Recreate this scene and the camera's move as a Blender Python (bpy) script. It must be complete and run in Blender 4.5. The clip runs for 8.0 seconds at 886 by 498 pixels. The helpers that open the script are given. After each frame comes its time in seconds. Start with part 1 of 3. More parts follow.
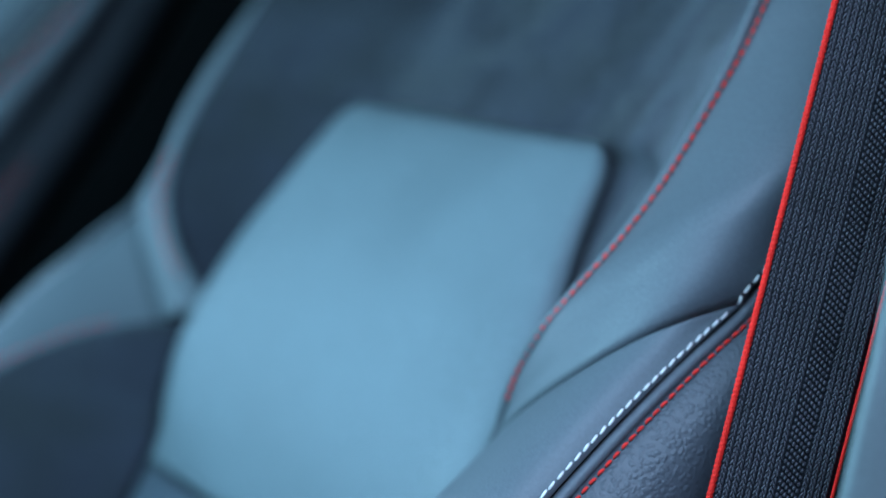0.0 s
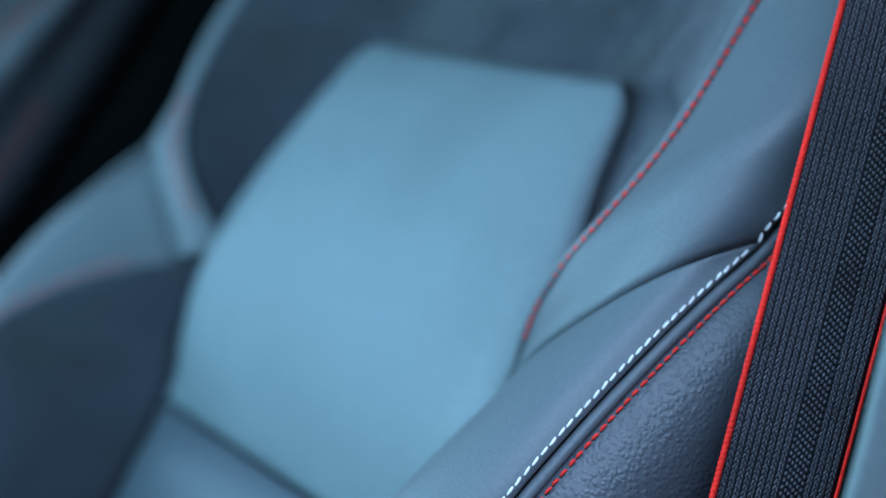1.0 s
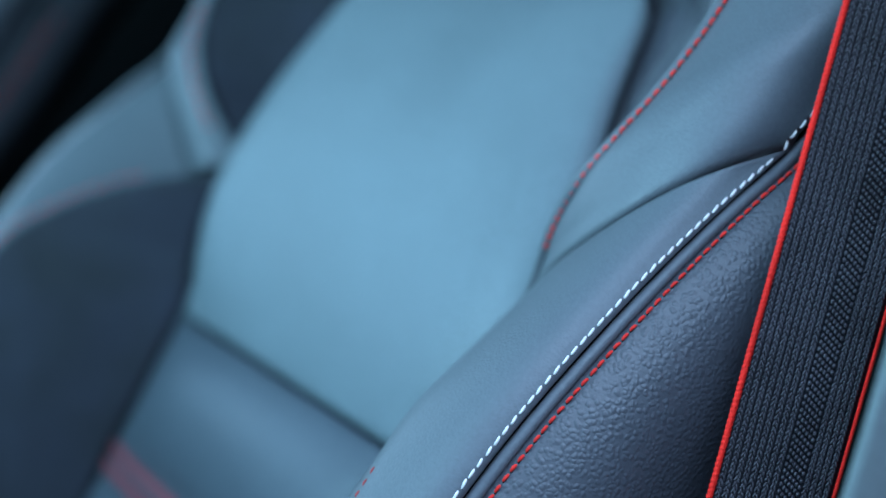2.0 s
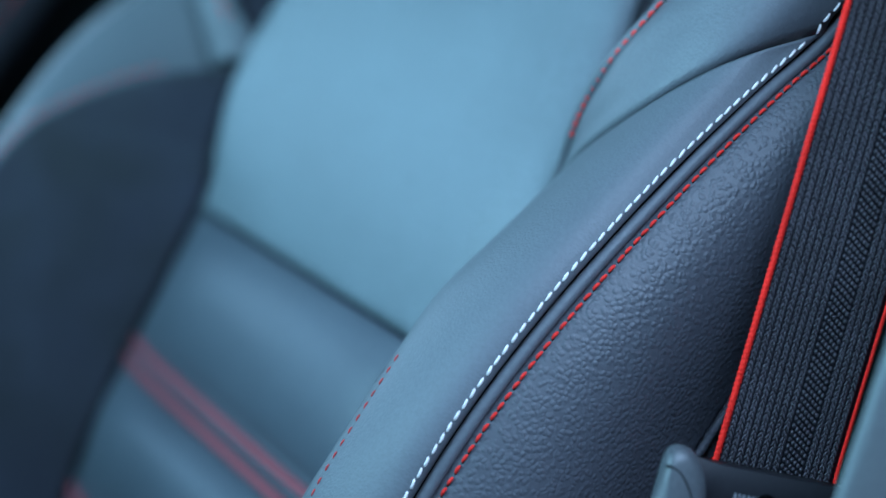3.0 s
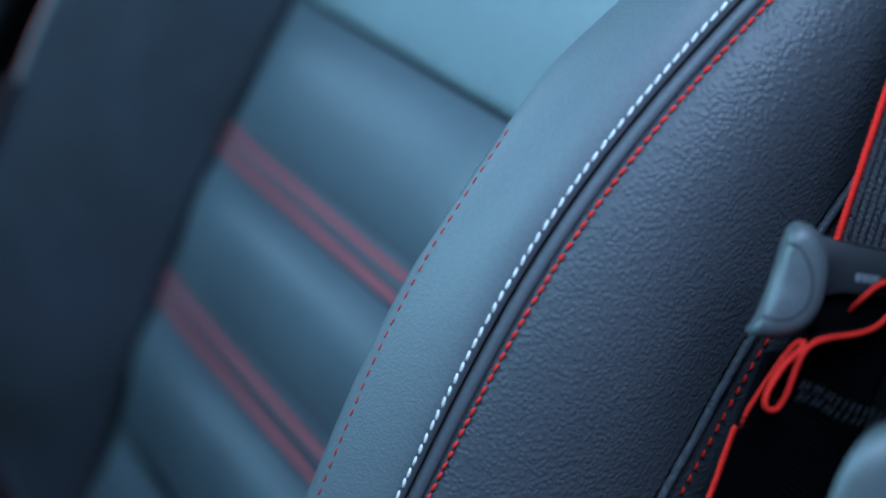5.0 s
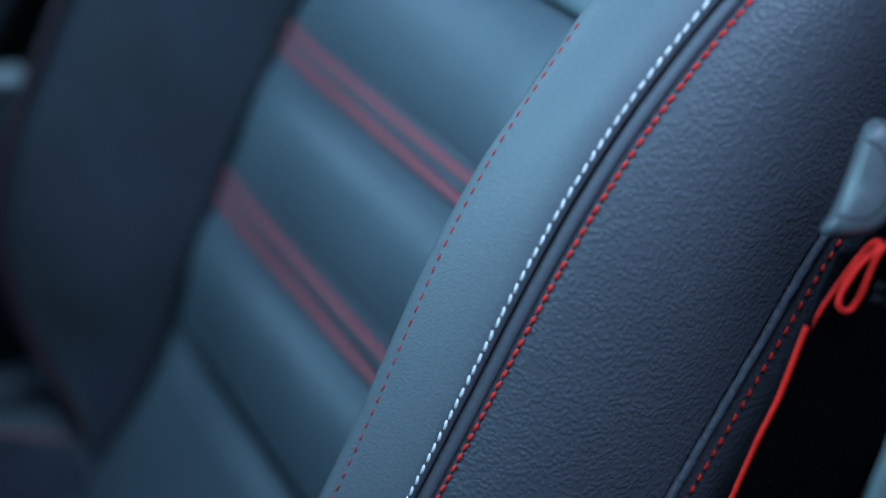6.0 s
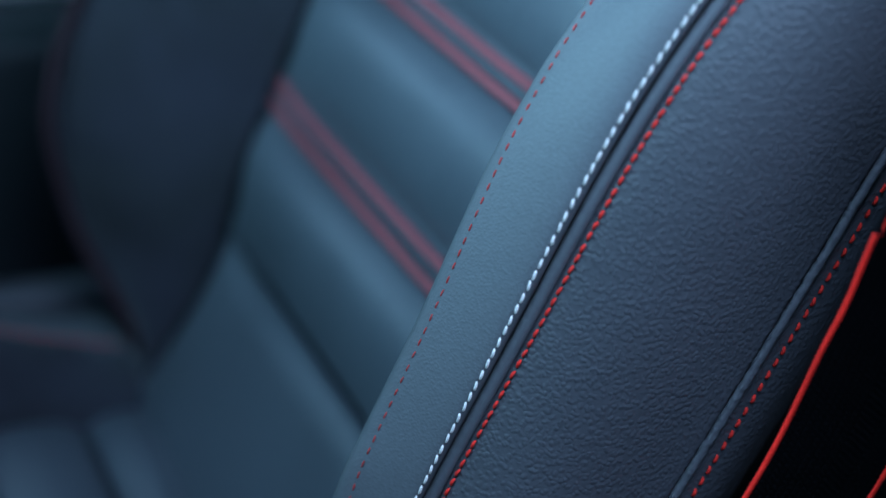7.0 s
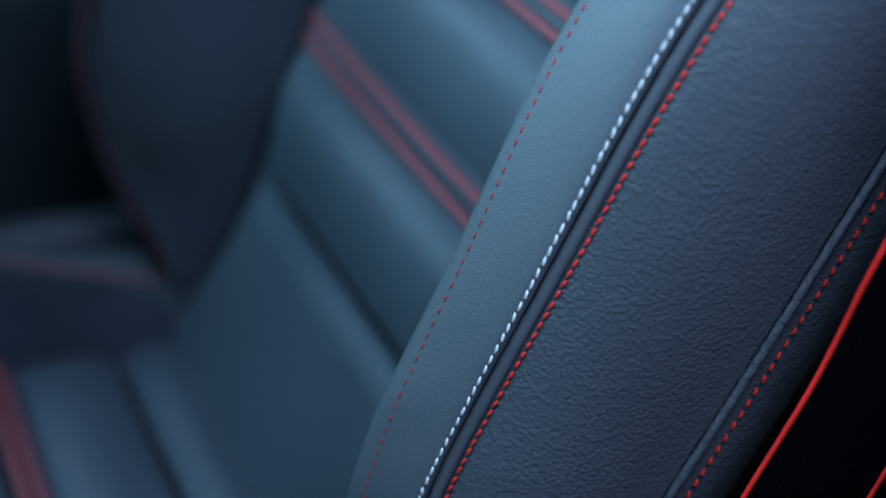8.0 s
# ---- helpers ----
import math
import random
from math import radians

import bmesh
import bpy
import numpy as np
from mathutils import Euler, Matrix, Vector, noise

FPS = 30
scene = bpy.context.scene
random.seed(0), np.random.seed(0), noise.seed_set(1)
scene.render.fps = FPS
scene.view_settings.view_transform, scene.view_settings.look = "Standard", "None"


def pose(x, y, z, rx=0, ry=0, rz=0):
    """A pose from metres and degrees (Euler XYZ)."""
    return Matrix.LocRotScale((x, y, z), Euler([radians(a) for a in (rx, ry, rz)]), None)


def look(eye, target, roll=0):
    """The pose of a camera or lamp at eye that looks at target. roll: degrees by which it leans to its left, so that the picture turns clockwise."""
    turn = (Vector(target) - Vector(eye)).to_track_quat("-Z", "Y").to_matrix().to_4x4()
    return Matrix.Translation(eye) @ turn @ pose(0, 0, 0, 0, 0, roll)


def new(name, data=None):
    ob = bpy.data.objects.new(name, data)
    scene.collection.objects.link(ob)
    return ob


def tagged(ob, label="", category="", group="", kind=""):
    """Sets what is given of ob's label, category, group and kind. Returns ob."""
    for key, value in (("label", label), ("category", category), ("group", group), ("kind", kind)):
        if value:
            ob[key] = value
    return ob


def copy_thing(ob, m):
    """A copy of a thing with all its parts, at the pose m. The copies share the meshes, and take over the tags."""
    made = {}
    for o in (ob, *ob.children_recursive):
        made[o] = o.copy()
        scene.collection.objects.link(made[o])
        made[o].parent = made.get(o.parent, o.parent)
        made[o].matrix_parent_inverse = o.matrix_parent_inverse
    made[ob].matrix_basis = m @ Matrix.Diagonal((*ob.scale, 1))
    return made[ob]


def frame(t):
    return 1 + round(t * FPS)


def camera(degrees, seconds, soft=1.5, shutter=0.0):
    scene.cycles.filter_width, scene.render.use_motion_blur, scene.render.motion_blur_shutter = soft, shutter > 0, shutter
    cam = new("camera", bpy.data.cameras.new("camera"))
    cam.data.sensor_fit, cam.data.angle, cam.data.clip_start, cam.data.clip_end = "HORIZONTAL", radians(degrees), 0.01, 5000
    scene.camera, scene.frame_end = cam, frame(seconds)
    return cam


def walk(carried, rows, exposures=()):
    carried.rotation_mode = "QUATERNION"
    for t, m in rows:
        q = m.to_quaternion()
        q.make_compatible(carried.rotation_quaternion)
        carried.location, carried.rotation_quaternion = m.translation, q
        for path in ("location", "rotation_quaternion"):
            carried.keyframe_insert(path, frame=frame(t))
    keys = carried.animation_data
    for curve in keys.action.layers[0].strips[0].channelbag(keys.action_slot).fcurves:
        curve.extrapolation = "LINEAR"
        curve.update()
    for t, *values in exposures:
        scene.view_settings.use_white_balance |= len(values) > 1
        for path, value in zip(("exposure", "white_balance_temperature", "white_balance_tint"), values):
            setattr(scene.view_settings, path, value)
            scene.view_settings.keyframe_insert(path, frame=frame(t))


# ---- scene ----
cam = camera(29.29, 8.0, soft=1.5)
cam.data.dof.use_dof = True
cam.data.dof.focus_distance = 0.635
cam.data.dof.aperture_fstop = 3.3

# t, eye x y z, turn x y z in degrees
ROWS = [
    (0.0, -0.7900, 0.3000, 1.0500, 82.138, -4.184, -121.855),
    (0.5, -0.7879, 0.2990, 1.0469, 81.527, -4.320, -121.645),
    (1.0, -0.7854, 0.2985, 1.0437, 80.418, -4.282, -121.360),
    (1.5, -0.7827, 0.2976, 1.0409, 79.164, -4.307, -121.059),
    (3.0, -0.7719, 0.2962, 1.0253, 74.677, -4.320, -120.341),
    (3.5, -0.7682, 0.2957, 1.0202, 73.069, -4.299, -119.832),
    (4.0, -0.7644, 0.2958, 1.0148, 71.410, -4.152, -119.215),
    (4.5, -0.7602, 0.2962, 1.0090, 69.930, -4.135, -118.477),
    (5.0, -0.7560, 0.2978, 1.0026, 68.368, -4.048, -117.539),
    (6.5, -0.7450, 0.3023, 0.9890, 63.824, -3.985, -114.968),
    (7.0, -0.7419, 0.3038, 0.9844, 62.446, -3.851, -114.196),
    (7.5, -0.7391, 0.3051, 0.9810, 61.256, -3.768, -113.580),
    (8.0, -0.7378, 0.3059, 0.9772, 60.459, -3.599, -113.280),
]
walk(cam, [(r[0], pose(*r[1:])) for r in ROWS], exposures=[(0.0, 1.0, 5150, 5), (8.0, 1.0, 5150, 5)])

# ---- light ----
world = bpy.data.worlds.new("sky")
scene.world = world
world.use_nodes = True
wn = world.node_tree.nodes
sky = wn.new("ShaderNodeTexSky")
sky.sky_type, sky.sun_disc = "NISHITA", False
sky.sun_elevation, sky.sun_rotation = radians(28), radians(150)
world.node_tree.links.new(sky.outputs[0], wn["Background"].inputs[0])
wn["Background"].inputs[1].default_value = 0.085
sun_data = bpy.data.lights.new("sun", "SUN")
sun_data.energy, sun_data.angle, sun_data.color = 0.5, radians(14), (1.0, 0.95, 0.88)
sun = new("sun", sun_data)
sun.matrix_world = look((0, 0, 0), (0.45, 0.75, -0.5))


def sky_lamp(name, eye, target, wide, high, watts, color):
    """An added area lamp that stands in for sky light at a car opening."""
    data = bpy.data.lights.new(name, "AREA")
    data.shape, data.size, data.size_y, data.energy, data.color = "RECTANGLE", wide, high, watts, color
    new(name, data).matrix_world = look(eye, target)


sky_lamp("windscreen_sky", (0.1, 1.05, 1.18), (0.0, -0.1, 0.9), 1.1, 0.36, 13.0, (0.5, 0.8, 0.855))
# fill lamp hung outside the door, placed so its light fades downwards
sky_lamp("door_side_fill", (-0.68, 0.0, 1.4), (-0.3, -0.05, 0.8), 0.6, 0.4, 4.5, (0.67, 0.8, 0.97))
sky_lamp("far_window_sky", (1.44, 0.15, 1.1), (0.0, -0.1, 0.9), 0.9, 0.22, 4.0, (0.54, 0.8, 0.92))


# ---- materials ----
def mat(name, base, rough, bump=(), vary=0.15, vary_scale=9.0, metal=0.0, sheen=0.0, spec=0.5, coat=0.0):
    """base colour with two scales of variation; bump: (kind, cells per metre, metres of relief)."""
    m = bpy.data.materials.new(name)
    m.use_nodes = True
    n, l = m.node_tree.nodes, m.node_tree.links
    p = n["Principled BSDF"]
    co = n.new("ShaderNodeTexCoord")
    p.inputs["Metallic"].default_value = metal
    p.inputs["Specular IOR Level"].default_value = spec
    p.inputs["Coat Weight"].default_value = coat
    if sheen:
        p.inputs["Sheen Weight"].default_value = sheen
        p.inputs["Sheen Roughness"].default_value = 0.45
        p.inputs["Sheen Tint"].default_value = (0.82, 0.93, 0.96, 1)
    big, small = n.new("ShaderNodeTexNoise"), n.new("ShaderNodeTexNoise")
    big.inputs["Scale"].default_value, big.inputs["Detail"].default_value = vary_scale, 4.0
    small.inputs["Scale"].default_value, small.inputs["Detail"].default_value = vary_scale * 60, 3.0
    mix = n.new("ShaderNodeMath")
    mix.operation = "ADD"
    for tex, k in ((big, 0), (small, 1)):
        l.new(co.outputs["Object"], tex.inputs["Vector"])
        l.new(tex.outputs["Fac"], mix.inputs[k])
    ramp = n.new("ShaderNodeMapRange")
    ramp.inputs["From Min"].default_value, ramp.inputs["From Max"].default_value = 0.75, 1.25
    ramp.inputs["To Min"].default_value, ramp.inputs["To Max"].default_value = 1 - vary, 1 + vary
    l.new(mix.outputs[0], ramp.inputs["Value"])
    mul = n.new("ShaderNodeVectorMath")
    mul.operation = "SCALE"
    mul.inputs[0].default_value = base[:3]
    l.new(ramp.outputs[0], mul.inputs["Scale"])
    l.new(mul.outputs["Vector"], p.inputs["Base Color"])
    if sheen:  # brushed nap: paler and darker strokes
        nap, stroke = n.new("ShaderNodeTexNoise"), n.new("ShaderNodeMapRange")
        nap.inputs["Scale"].default_value, nap.inputs["Detail"].default_value, nap.inputs["Distortion"].default_value = 16, 5.0, 0.6
        stroke.inputs["From Min"].default_value, stroke.inputs["From Max"].default_value = 0.35, 0.65
        stroke.inputs["To Min"].default_value, stroke.inputs["To Max"].default_value = sheen * 0.55, sheen * 1.5
        l.new(co.outputs["Object"], nap.inputs["Vector"])
        l.new(nap.outputs["Fac"], stroke.inputs["Value"])
        l.new(stroke.outputs[0], p.inputs["Sheen Weight"])
    rr = n.new("ShaderNodeMapRange")
    rr.inputs["From Min"].default_value, rr.inputs["From Max"].default_value = 0.3, 0.7
    rr.inputs["To Min"].default_value, rr.inputs["To Max"].default_value = rough - 0.05, rough + 0.05
    l.new(big.outputs["Fac"], rr.inputs["Value"])
    l.new(rr.outputs[0], p.inputs["Roughness"])
    last = None
    for kind, scale, depth in bump:
        b = n.new("ShaderNodeBump")
        b.inputs["Distance"].default_value = depth
        b.inputs["Strength"].default_value = 1.0
        if kind == "cells":
            warp = n.new("ShaderNodeTexNoise")
            warp.inputs["Scale"].default_value, warp.inputs["Detail"].default_value = scale * 0.4, 3.0
            l.new(co.outputs["Object"], warp.inputs["Vector"])
            off = n.new("ShaderNodeVectorMath")
            off.operation = "MULTIPLY_ADD"
            off.inputs[1].default_value = (1.1 / scale,) * 3
            l.new(warp.outputs["Color"], off.inputs[0])
            l.new(co.outputs["Object"], off.inputs[2])
            t = n.new("ShaderNodeTexVoronoi")
            t.feature = "SMOOTH_F1"
            t.inputs["Scale"].default_value, t.inputs["Smoothness"].default_value = scale, 0.25
            l.new(off.outputs[0], t.inputs["Vector"])
            dome = n.new("ShaderNodeMapRange")
            dome.interpolation_type = "SMOOTHSTEP"
            dome.inputs["From Min"].default_value, dome.inputs["From Max"].default_value = 0.1, 0.75
            dome.inputs["To Min"].default_value, dome.inputs["To Max"].default_value = 1.0, 0.0
            l.new(t.outputs["Distance"], dome.inputs["Value"])
            l.new(dome.outputs[0], b.inputs["Height"])
        elif kind == "holes":
            t = n.new("ShaderNodeTexVoronoi")
            t.inputs["Scale"].default_value, t.inputs["Randomness"].default_value = scale, 0.0
            l.new(co.outputs["UV"], t.inputs["Vector"])
            r2 = n.new("ShaderNodeMapRange")
            r2.inputs["From Min"].default_value, r2.inputs["From Max"].default_value = 0.18, 0.3
            l.new(t.outputs["Distance"], r2.inputs["Value"])
            l.new(r2.outputs[0], b.inputs["Height"])
            # the shade inside the holes is put into the base colour
            shade, punched = n.new("ShaderNodeMapRange"), n.new("ShaderNodeVectorMath")
            shade.inputs["To Min"].default_value = 0.4
            l.new(r2.outputs[0], shade.inputs["Value"])
            punched.operation = "SCALE"
            l.new(mul.outputs["Vector"], punched.inputs[0])
            l.new(shade.outputs[0], punched.inputs["Scale"])
            l.new(punched.outputs["Vector"], p.inputs["Base Color"])
        else:
            t = n.new("ShaderNodeTexNoise")
            t.inputs["Scale"].default_value, t.inputs["Detail"].default_value = scale, 5.0
            l.new(co.outputs["Object"], t.inputs["Vector"])
            l.new(t.outputs["Fac"], b.inputs["Height"])
        if last:
            l.new(last.outputs[0], b.inputs["Normal"])
        last = b
    if last:
        l.new(last.outputs[0], p.inputs["Normal"])
    return m


LEATHER = mat("smooth_leather", (0.104, 0.115, 0.13), 0.54, [("cells", 800, 0.00008), ("noise", 1300, 0.00003), ("noise", 110, 0.00014)], vary=0.08)
PEBBLED = mat("pebbled_leather", (0.067, 0.07, 0.083), 0.5, [("cells", 490, 0.00023), ("noise", 900, 0.00006), ("noise", 90, 0.0004)], vary=0.1)
PERFORATED = mat("perforated_leather", (0.205, 0.241, 0.265), 0.55, [("holes", 560, 0.0005), ("noise", 120, 0.0004)])
PANEL_LEATHER = mat("panel_leather", (0.083, 0.097, 0.118), 0.45, [("cells", 800, 0.0001), ("noise", 120, 0.0005)])
SUEDE = mat("suede", (0.0155, 0.0158, 0.0255), 0.9, [("noise", 2600, 0.0003), ("noise", 130, 0.0012)], vary=0.75, vary_scale=15, sheen=0.32)
RED_PIPE = mat("red_piping", (0.28, 0.07, 0.085), 0.5, [("noise", 800, 0.0002)])
RED = mat("red_thread", (0.7, 0.03, 0.022), 0.7, [("noise", 3000, 0.0002)], spec=0.2)
RED_DULL = mat("dull_red_thread", (0.42, 0.03, 0.03), 0.65, [("noise", 3000, 0.0002)])
WELT = mat("dark_red_welt", (0.032, 0.017, 0.023), 0.7, [("noise", 800, 0.0002)], spec=0.2)
WHITE = mat("white_thread", (0.85, 0.8, 0.79), 0.6, [("noise", 3000, 0.0002)])
WEB_THREAD = mat("webbing_thread", (0.047, 0.041, 0.051), 0.45, [("noise", 4000, 0.0001)], vary=0.35, vary_scale=40, spec=0.5)
# core kept near black: the shade between the threads is in its colour
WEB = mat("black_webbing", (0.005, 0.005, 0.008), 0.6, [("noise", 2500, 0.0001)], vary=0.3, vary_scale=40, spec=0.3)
# same webbing, near black: the shade low beside the seat is in its colour
WEB_SHADE = mat("black_webbing_shaded", (0.002, 0.002, 0.0025), 0.85, [("noise", 2500, 0.0002)], vary=0.3, vary_scale=40, spec=0.02)
CONSOLE_PLASTIC = mat("console_plastic", (0.02, 0.025, 0.029), 0.5, [("noise", 2500, 0.0001)], spec=0.3)
DARK_PLASTIC = mat("dark_grey_plastic", (0.014, 0.0145, 0.018), 0.5, [("noise", 2500, 0.0001)], spec=0.3)
RED_EDGE = mat("red_webbing_edge", (0.7, 0.02, 0.013), 0.65, [("noise", 1300, 0.0005)], vary=0.2, vary_scale=30, spec=0.15)
PLASTIC = mat("grey_plastic", (0.07, 0.077, 0.084), 0.38, [("noise", 3000, 0.00008)])
BLACK_PLASTIC = mat("black_plastic", (0.006, 0.007, 0.008), 0.6, [("noise", 2500, 0.0001)], spec=0.25)
TRIM = mat("pillar_trim", (0.1, 0.12, 0.125), 0.5, [("noise", 2500, 0.00015)])
CARPET = mat("black_carpet", (0.006, 0.0065, 0.0075), 0.95, [("noise", 1500, 0.001)], vary=0.4)
LINER = mat("dark_lining", (0.007, 0.008, 0.009), 0.85, [("noise", 1200, 0.0005)], vary=0.3)
METAL = mat("brushed_metal", (0.8, 0.82, 0.85), 0.6, [("noise", 600, 0.0001)], metal=1.0)
PRINT = mat("pale_print", (0.2, 0.21, 0.23), 0.6)
ASPHALT = mat("asphalt", (0.05, 0.05, 0.052), 0.9, [("noise", 120, 0.004)], vary=0.3, vary_scale=3)


# ---- mesh helpers ----
def part(name, bm, material, parent=None, label="", smooth=True):
    me = bpy.data.meshes.new(name)
    bm.to_mesh(me)
    bm.free()
    me.materials.append(material)
    if smooth:
        for f in me.polygons:
            f.use_smooth = True
    ob = new(name, me)
    if parent:
        ob.parent = parent
    if label:
        ob["label"] = label
    return ob


def thing(name, label, category, **more):
    return tagged(new(name), label, category, **more)


def spline(points, count):
    """Catmull-Rom through the points, sampled evenly along its length."""
    p = np.array(points, float)
    q = np.vstack([2 * p[0] - p[1], p, 2 * p[-1] - p[-2]])
    out = []
    for i in range(1, len(q) - 2):
        a, b, c, d = q[i - 1:i + 3]
        for t in np.linspace(0, 1, 40, endpoint=False):
            out.append(0.5 * (2 * b + (c - a) * t + (2 * a - 5 * b + 4 * c - d) * t**2 + (3 * b - a - 3 * c + d) * t**3))
    out = np.array(out + [p[-1]])
    s = np.r_[0, np.cumsum(np.linalg.norm(np.diff(out, axis=0), axis=1))]
    at = np.linspace(0, s[-1], count)
    return np.stack([np.interp(at, s, out[:, k]) for k in range(out.shape[1])], 1)


def table(points, at):
    """A smooth function through (place, value) pairs."""
    c = spline(points, 400)
    return np.interp(at, c[:, 0], c[:, 1])


def normals(g):
    du, dv = np.gradient(g, axis=0), np.gradient(g, axis=1)
    n = np.cross(du, dv)
    return n / (np.linalg.norm(n, axis=-1, keepdims=True) + 1e-12)


def coons(low, high, left, right):
    """A patch between four edges: low and high run from left to right, left and right from low to high."""
    nu, nv = len(low), len(left)
    u, v = np.linspace(0, 1, nu)[:, None, None], np.linspace(0, 1, nv)[None, :, None]
    corners = (1 - u) * (1 - v) * low[0] + u * (1 - v) * low[-1] + (1 - u) * v * high[0] + u * v * high[-1]
    return (1 - v) * low[:, None] + v * high[:, None] + (1 - u) * left[None] + u * right[None] - corners


def toward(g, n, way):
    """Turns the normals so that they point along way as a whole."""
    return n if (n.reshape(-1, 3) @ np.array(way, float)).sum() > 0 else -n


def sheet(g, thick=0.01, way=(-0.4, 1, 0.3)):
    """A closed padded shell: the grid g as its face, thick metres deep behind it."""
    n = toward(g, normals(g), way)
    back = g - thick * n
    nu, nv = g.shape[:2]
    bm = bmesh.new()
    uv = bm.loops.layers.uv.new("UVMap")
    su = np.r_[0, np.cumsum(np.linalg.norm(np.diff(g[:, nv // 2], axis=0), axis=1))]
    sv = np.r_[0, np.cumsum(np.linalg.norm(np.diff(g[nu // 2], axis=0), axis=1))]
    front = [[bm.verts.new(g[i, j]) for j in range(nv)] for i in range(nu)]
    rear = [[bm.verts.new(back[i, j]) for j in range(nv)] for i in range(nu)]
    flip = np.dot(np.cross(g[1, 0] - g[0, 0], g[0, 1] - g[0, 0]), n[0, 0]) < 0

    def quad(vs, co=None):
        f = bm.faces.new(vs[::-1] if flip else vs)
        if co:
            for loop, c in zip(f.loops, co[::-1] if flip else co):
                loop[uv].uv = c

    for i in range(nu - 1):
        for j in range(nv - 1):
            co = [(su[i], sv[j]), (su[i + 1], sv[j]), (su[i + 1], sv[j + 1]), (su[i], sv[j + 1])]
            quad([front[i][j], front[i + 1][j], front[i + 1][j + 1], front[i][j + 1]], co)
            quad([rear[i][j + 1], rear[i + 1][j + 1], rear[i + 1][j], rear[i][j]])
    for i in range(nu - 1):
        quad([front[i + 1][0], front[i][0], rear[i][0], rear[i + 1][0]])
        quad([front[i][-1], front[i + 1][-1], rear[i + 1][-1], rear[i][-1]])
    for j in range(nv - 1):
        quad([front[0][j], front[0][j + 1], rear[0][j + 1], rear[0][j]])
        quad([front[-1][j + 1], front[-1][j], rear[-1][j], rear[-1][j + 1]])
    return bm


def tube(line, radius, sides=10, flat=1.0):
    line = np.array(line)
    bm = bmesh.new()
    t = np.gradient(line, axis=0)
    t /= np.linalg.norm(t, axis=1, keepdims=True)
    ref = np.cross(t[0], (0, 0, 1) if abs(t[0][2]) < 0.9 else (1, 0, 0))
    rings = []
    for p, d in zip(line, t):
        ref = ref - d * (ref @ d)
        ref /= np.linalg.norm(ref)
        side = np.cross(d, ref)
        rings.append([bm.verts.new(p + radius * (math.cos(a) * ref + flat * math.sin(a) * side)) for a in np.linspace(0, 2 * math.pi, sides, endpoint=False)])
    for a, b in zip(rings, rings[1:]):
        for k in range(sides):
            bm.faces.new((a[k], a[(k + 1) % sides], b[(k + 1) % sides], b[k]))
    bm.faces.new(rings[0][::-1])
    bm.faces.new(rings[-1])
    return bm


def block(x0, x1, y0, y1, z0, z1, bevel=0.01, segments=3):
    bm = bmesh.new()
    bmesh.ops.create_cube(bm, size=1)
    for v in bm.verts:
        v.co = ((x0 + x1) / 2 + v.co.x * (x1 - x0), (y0 + y1) / 2 + v.co.y * (y1 - y0), (z0 + z1) / 2 + v.co.z * (z1 - z0))
    if bevel:
        bmesh.ops.bevel(bm, geom=bm.edges[:], offset=bevel, segments=segments, affect="EDGES", profile=0.6)
    return bm


def stitch_mesh(material, length=0.0046, radius=0.0008):
    """One thread stitch: a tapered capsule along x."""
    xs = np.array([-0.5, -0.36, 0.0, 0.36, 0.5]) * length
    rs = np.array([0.35, 0.85, 1.0, 0.85, 0.35]) * radius
    zs = np.array([-0.5, 0.0, 0.3, 0.0, -0.5]) * radius
    bm = bmesh.new()
    rings = [[bm.verts.new((x, r * math.cos(a), z + r * math.sin(a))) for a in np.linspace(0, 2 * math.pi, 6, endpoint=False)] for x, r, z in zip(xs, rs, zs)]
    for a, b in zip(rings, rings[1:]):
        for k in range(6):
            bm.faces.new((a[k], b[k], b[(k + 1) % 6], a[(k + 1) % 6]))
    bm.faces.new(rings[0])
    bm.faces.new(rings[-1][::-1])
    me = bpy.data.meshes.new("stitch")
    bm.to_mesh(me)
    bm.free()
    me.materials.append(material)
    for f in me.polygons:
        f.use_smooth = True
    return me


def seam_places(line, up, pitch=0.0054, slant=0.0, jitter=0.0003, start=0.5):
    """Poses of stitches along a line; up: the surface's normals there."""
    line, up = np.array(line), np.array(up)
    s = np.r_[0, np.cumsum(np.linalg.norm(np.diff(line, axis=0), axis=1))]
    rng = random.Random(len(line))
    out = []
    for k in range(int(s[-1] / pitch)):
        at = (k + start) * pitch + rng.uniform(-jitter, jitter)
        p = Vector([np.interp(at, s, line[:, i]) for i in range(3)])
        q = Vector([np.interp(at + 0.001, s, line[:, i]) for i in range(3)])
        n = Vector([np.interp(at, s, up[:, i]) for i in range(3)])
        if (q - p).length < 1e-6:
            continue
        x = (q - p).normalized()
        y = n.cross(x).normalized()
        z = x.cross(y)
        m = Matrix((x, y, z)).transposed().to_4x4()
        m.translation = p
        out.append(m @ pose(0, 0, 0, 0, 0, slant + rng.uniform(-4, 4)))
    return out


def sew(mesh, places, parent, joined=False, name="stitching"):
    """Stitches as objects of their own, or joined into one part."""
    if not joined:
        for m in places:
            ob = new("stitch", mesh)
            ob.parent = parent
            ob.matrix_basis = m
        return
    bm = bmesh.new()
    for m in places:
        n0 = len(bm.verts)
        bm.from_mesh(mesh)
        bm.verts.ensure_lookup_table()
        for v in bm.verts[n0:]:
            v.co = m @ v.co
    tagged(part(name, bm, mesh.materials[0], parent), kind="stuff")


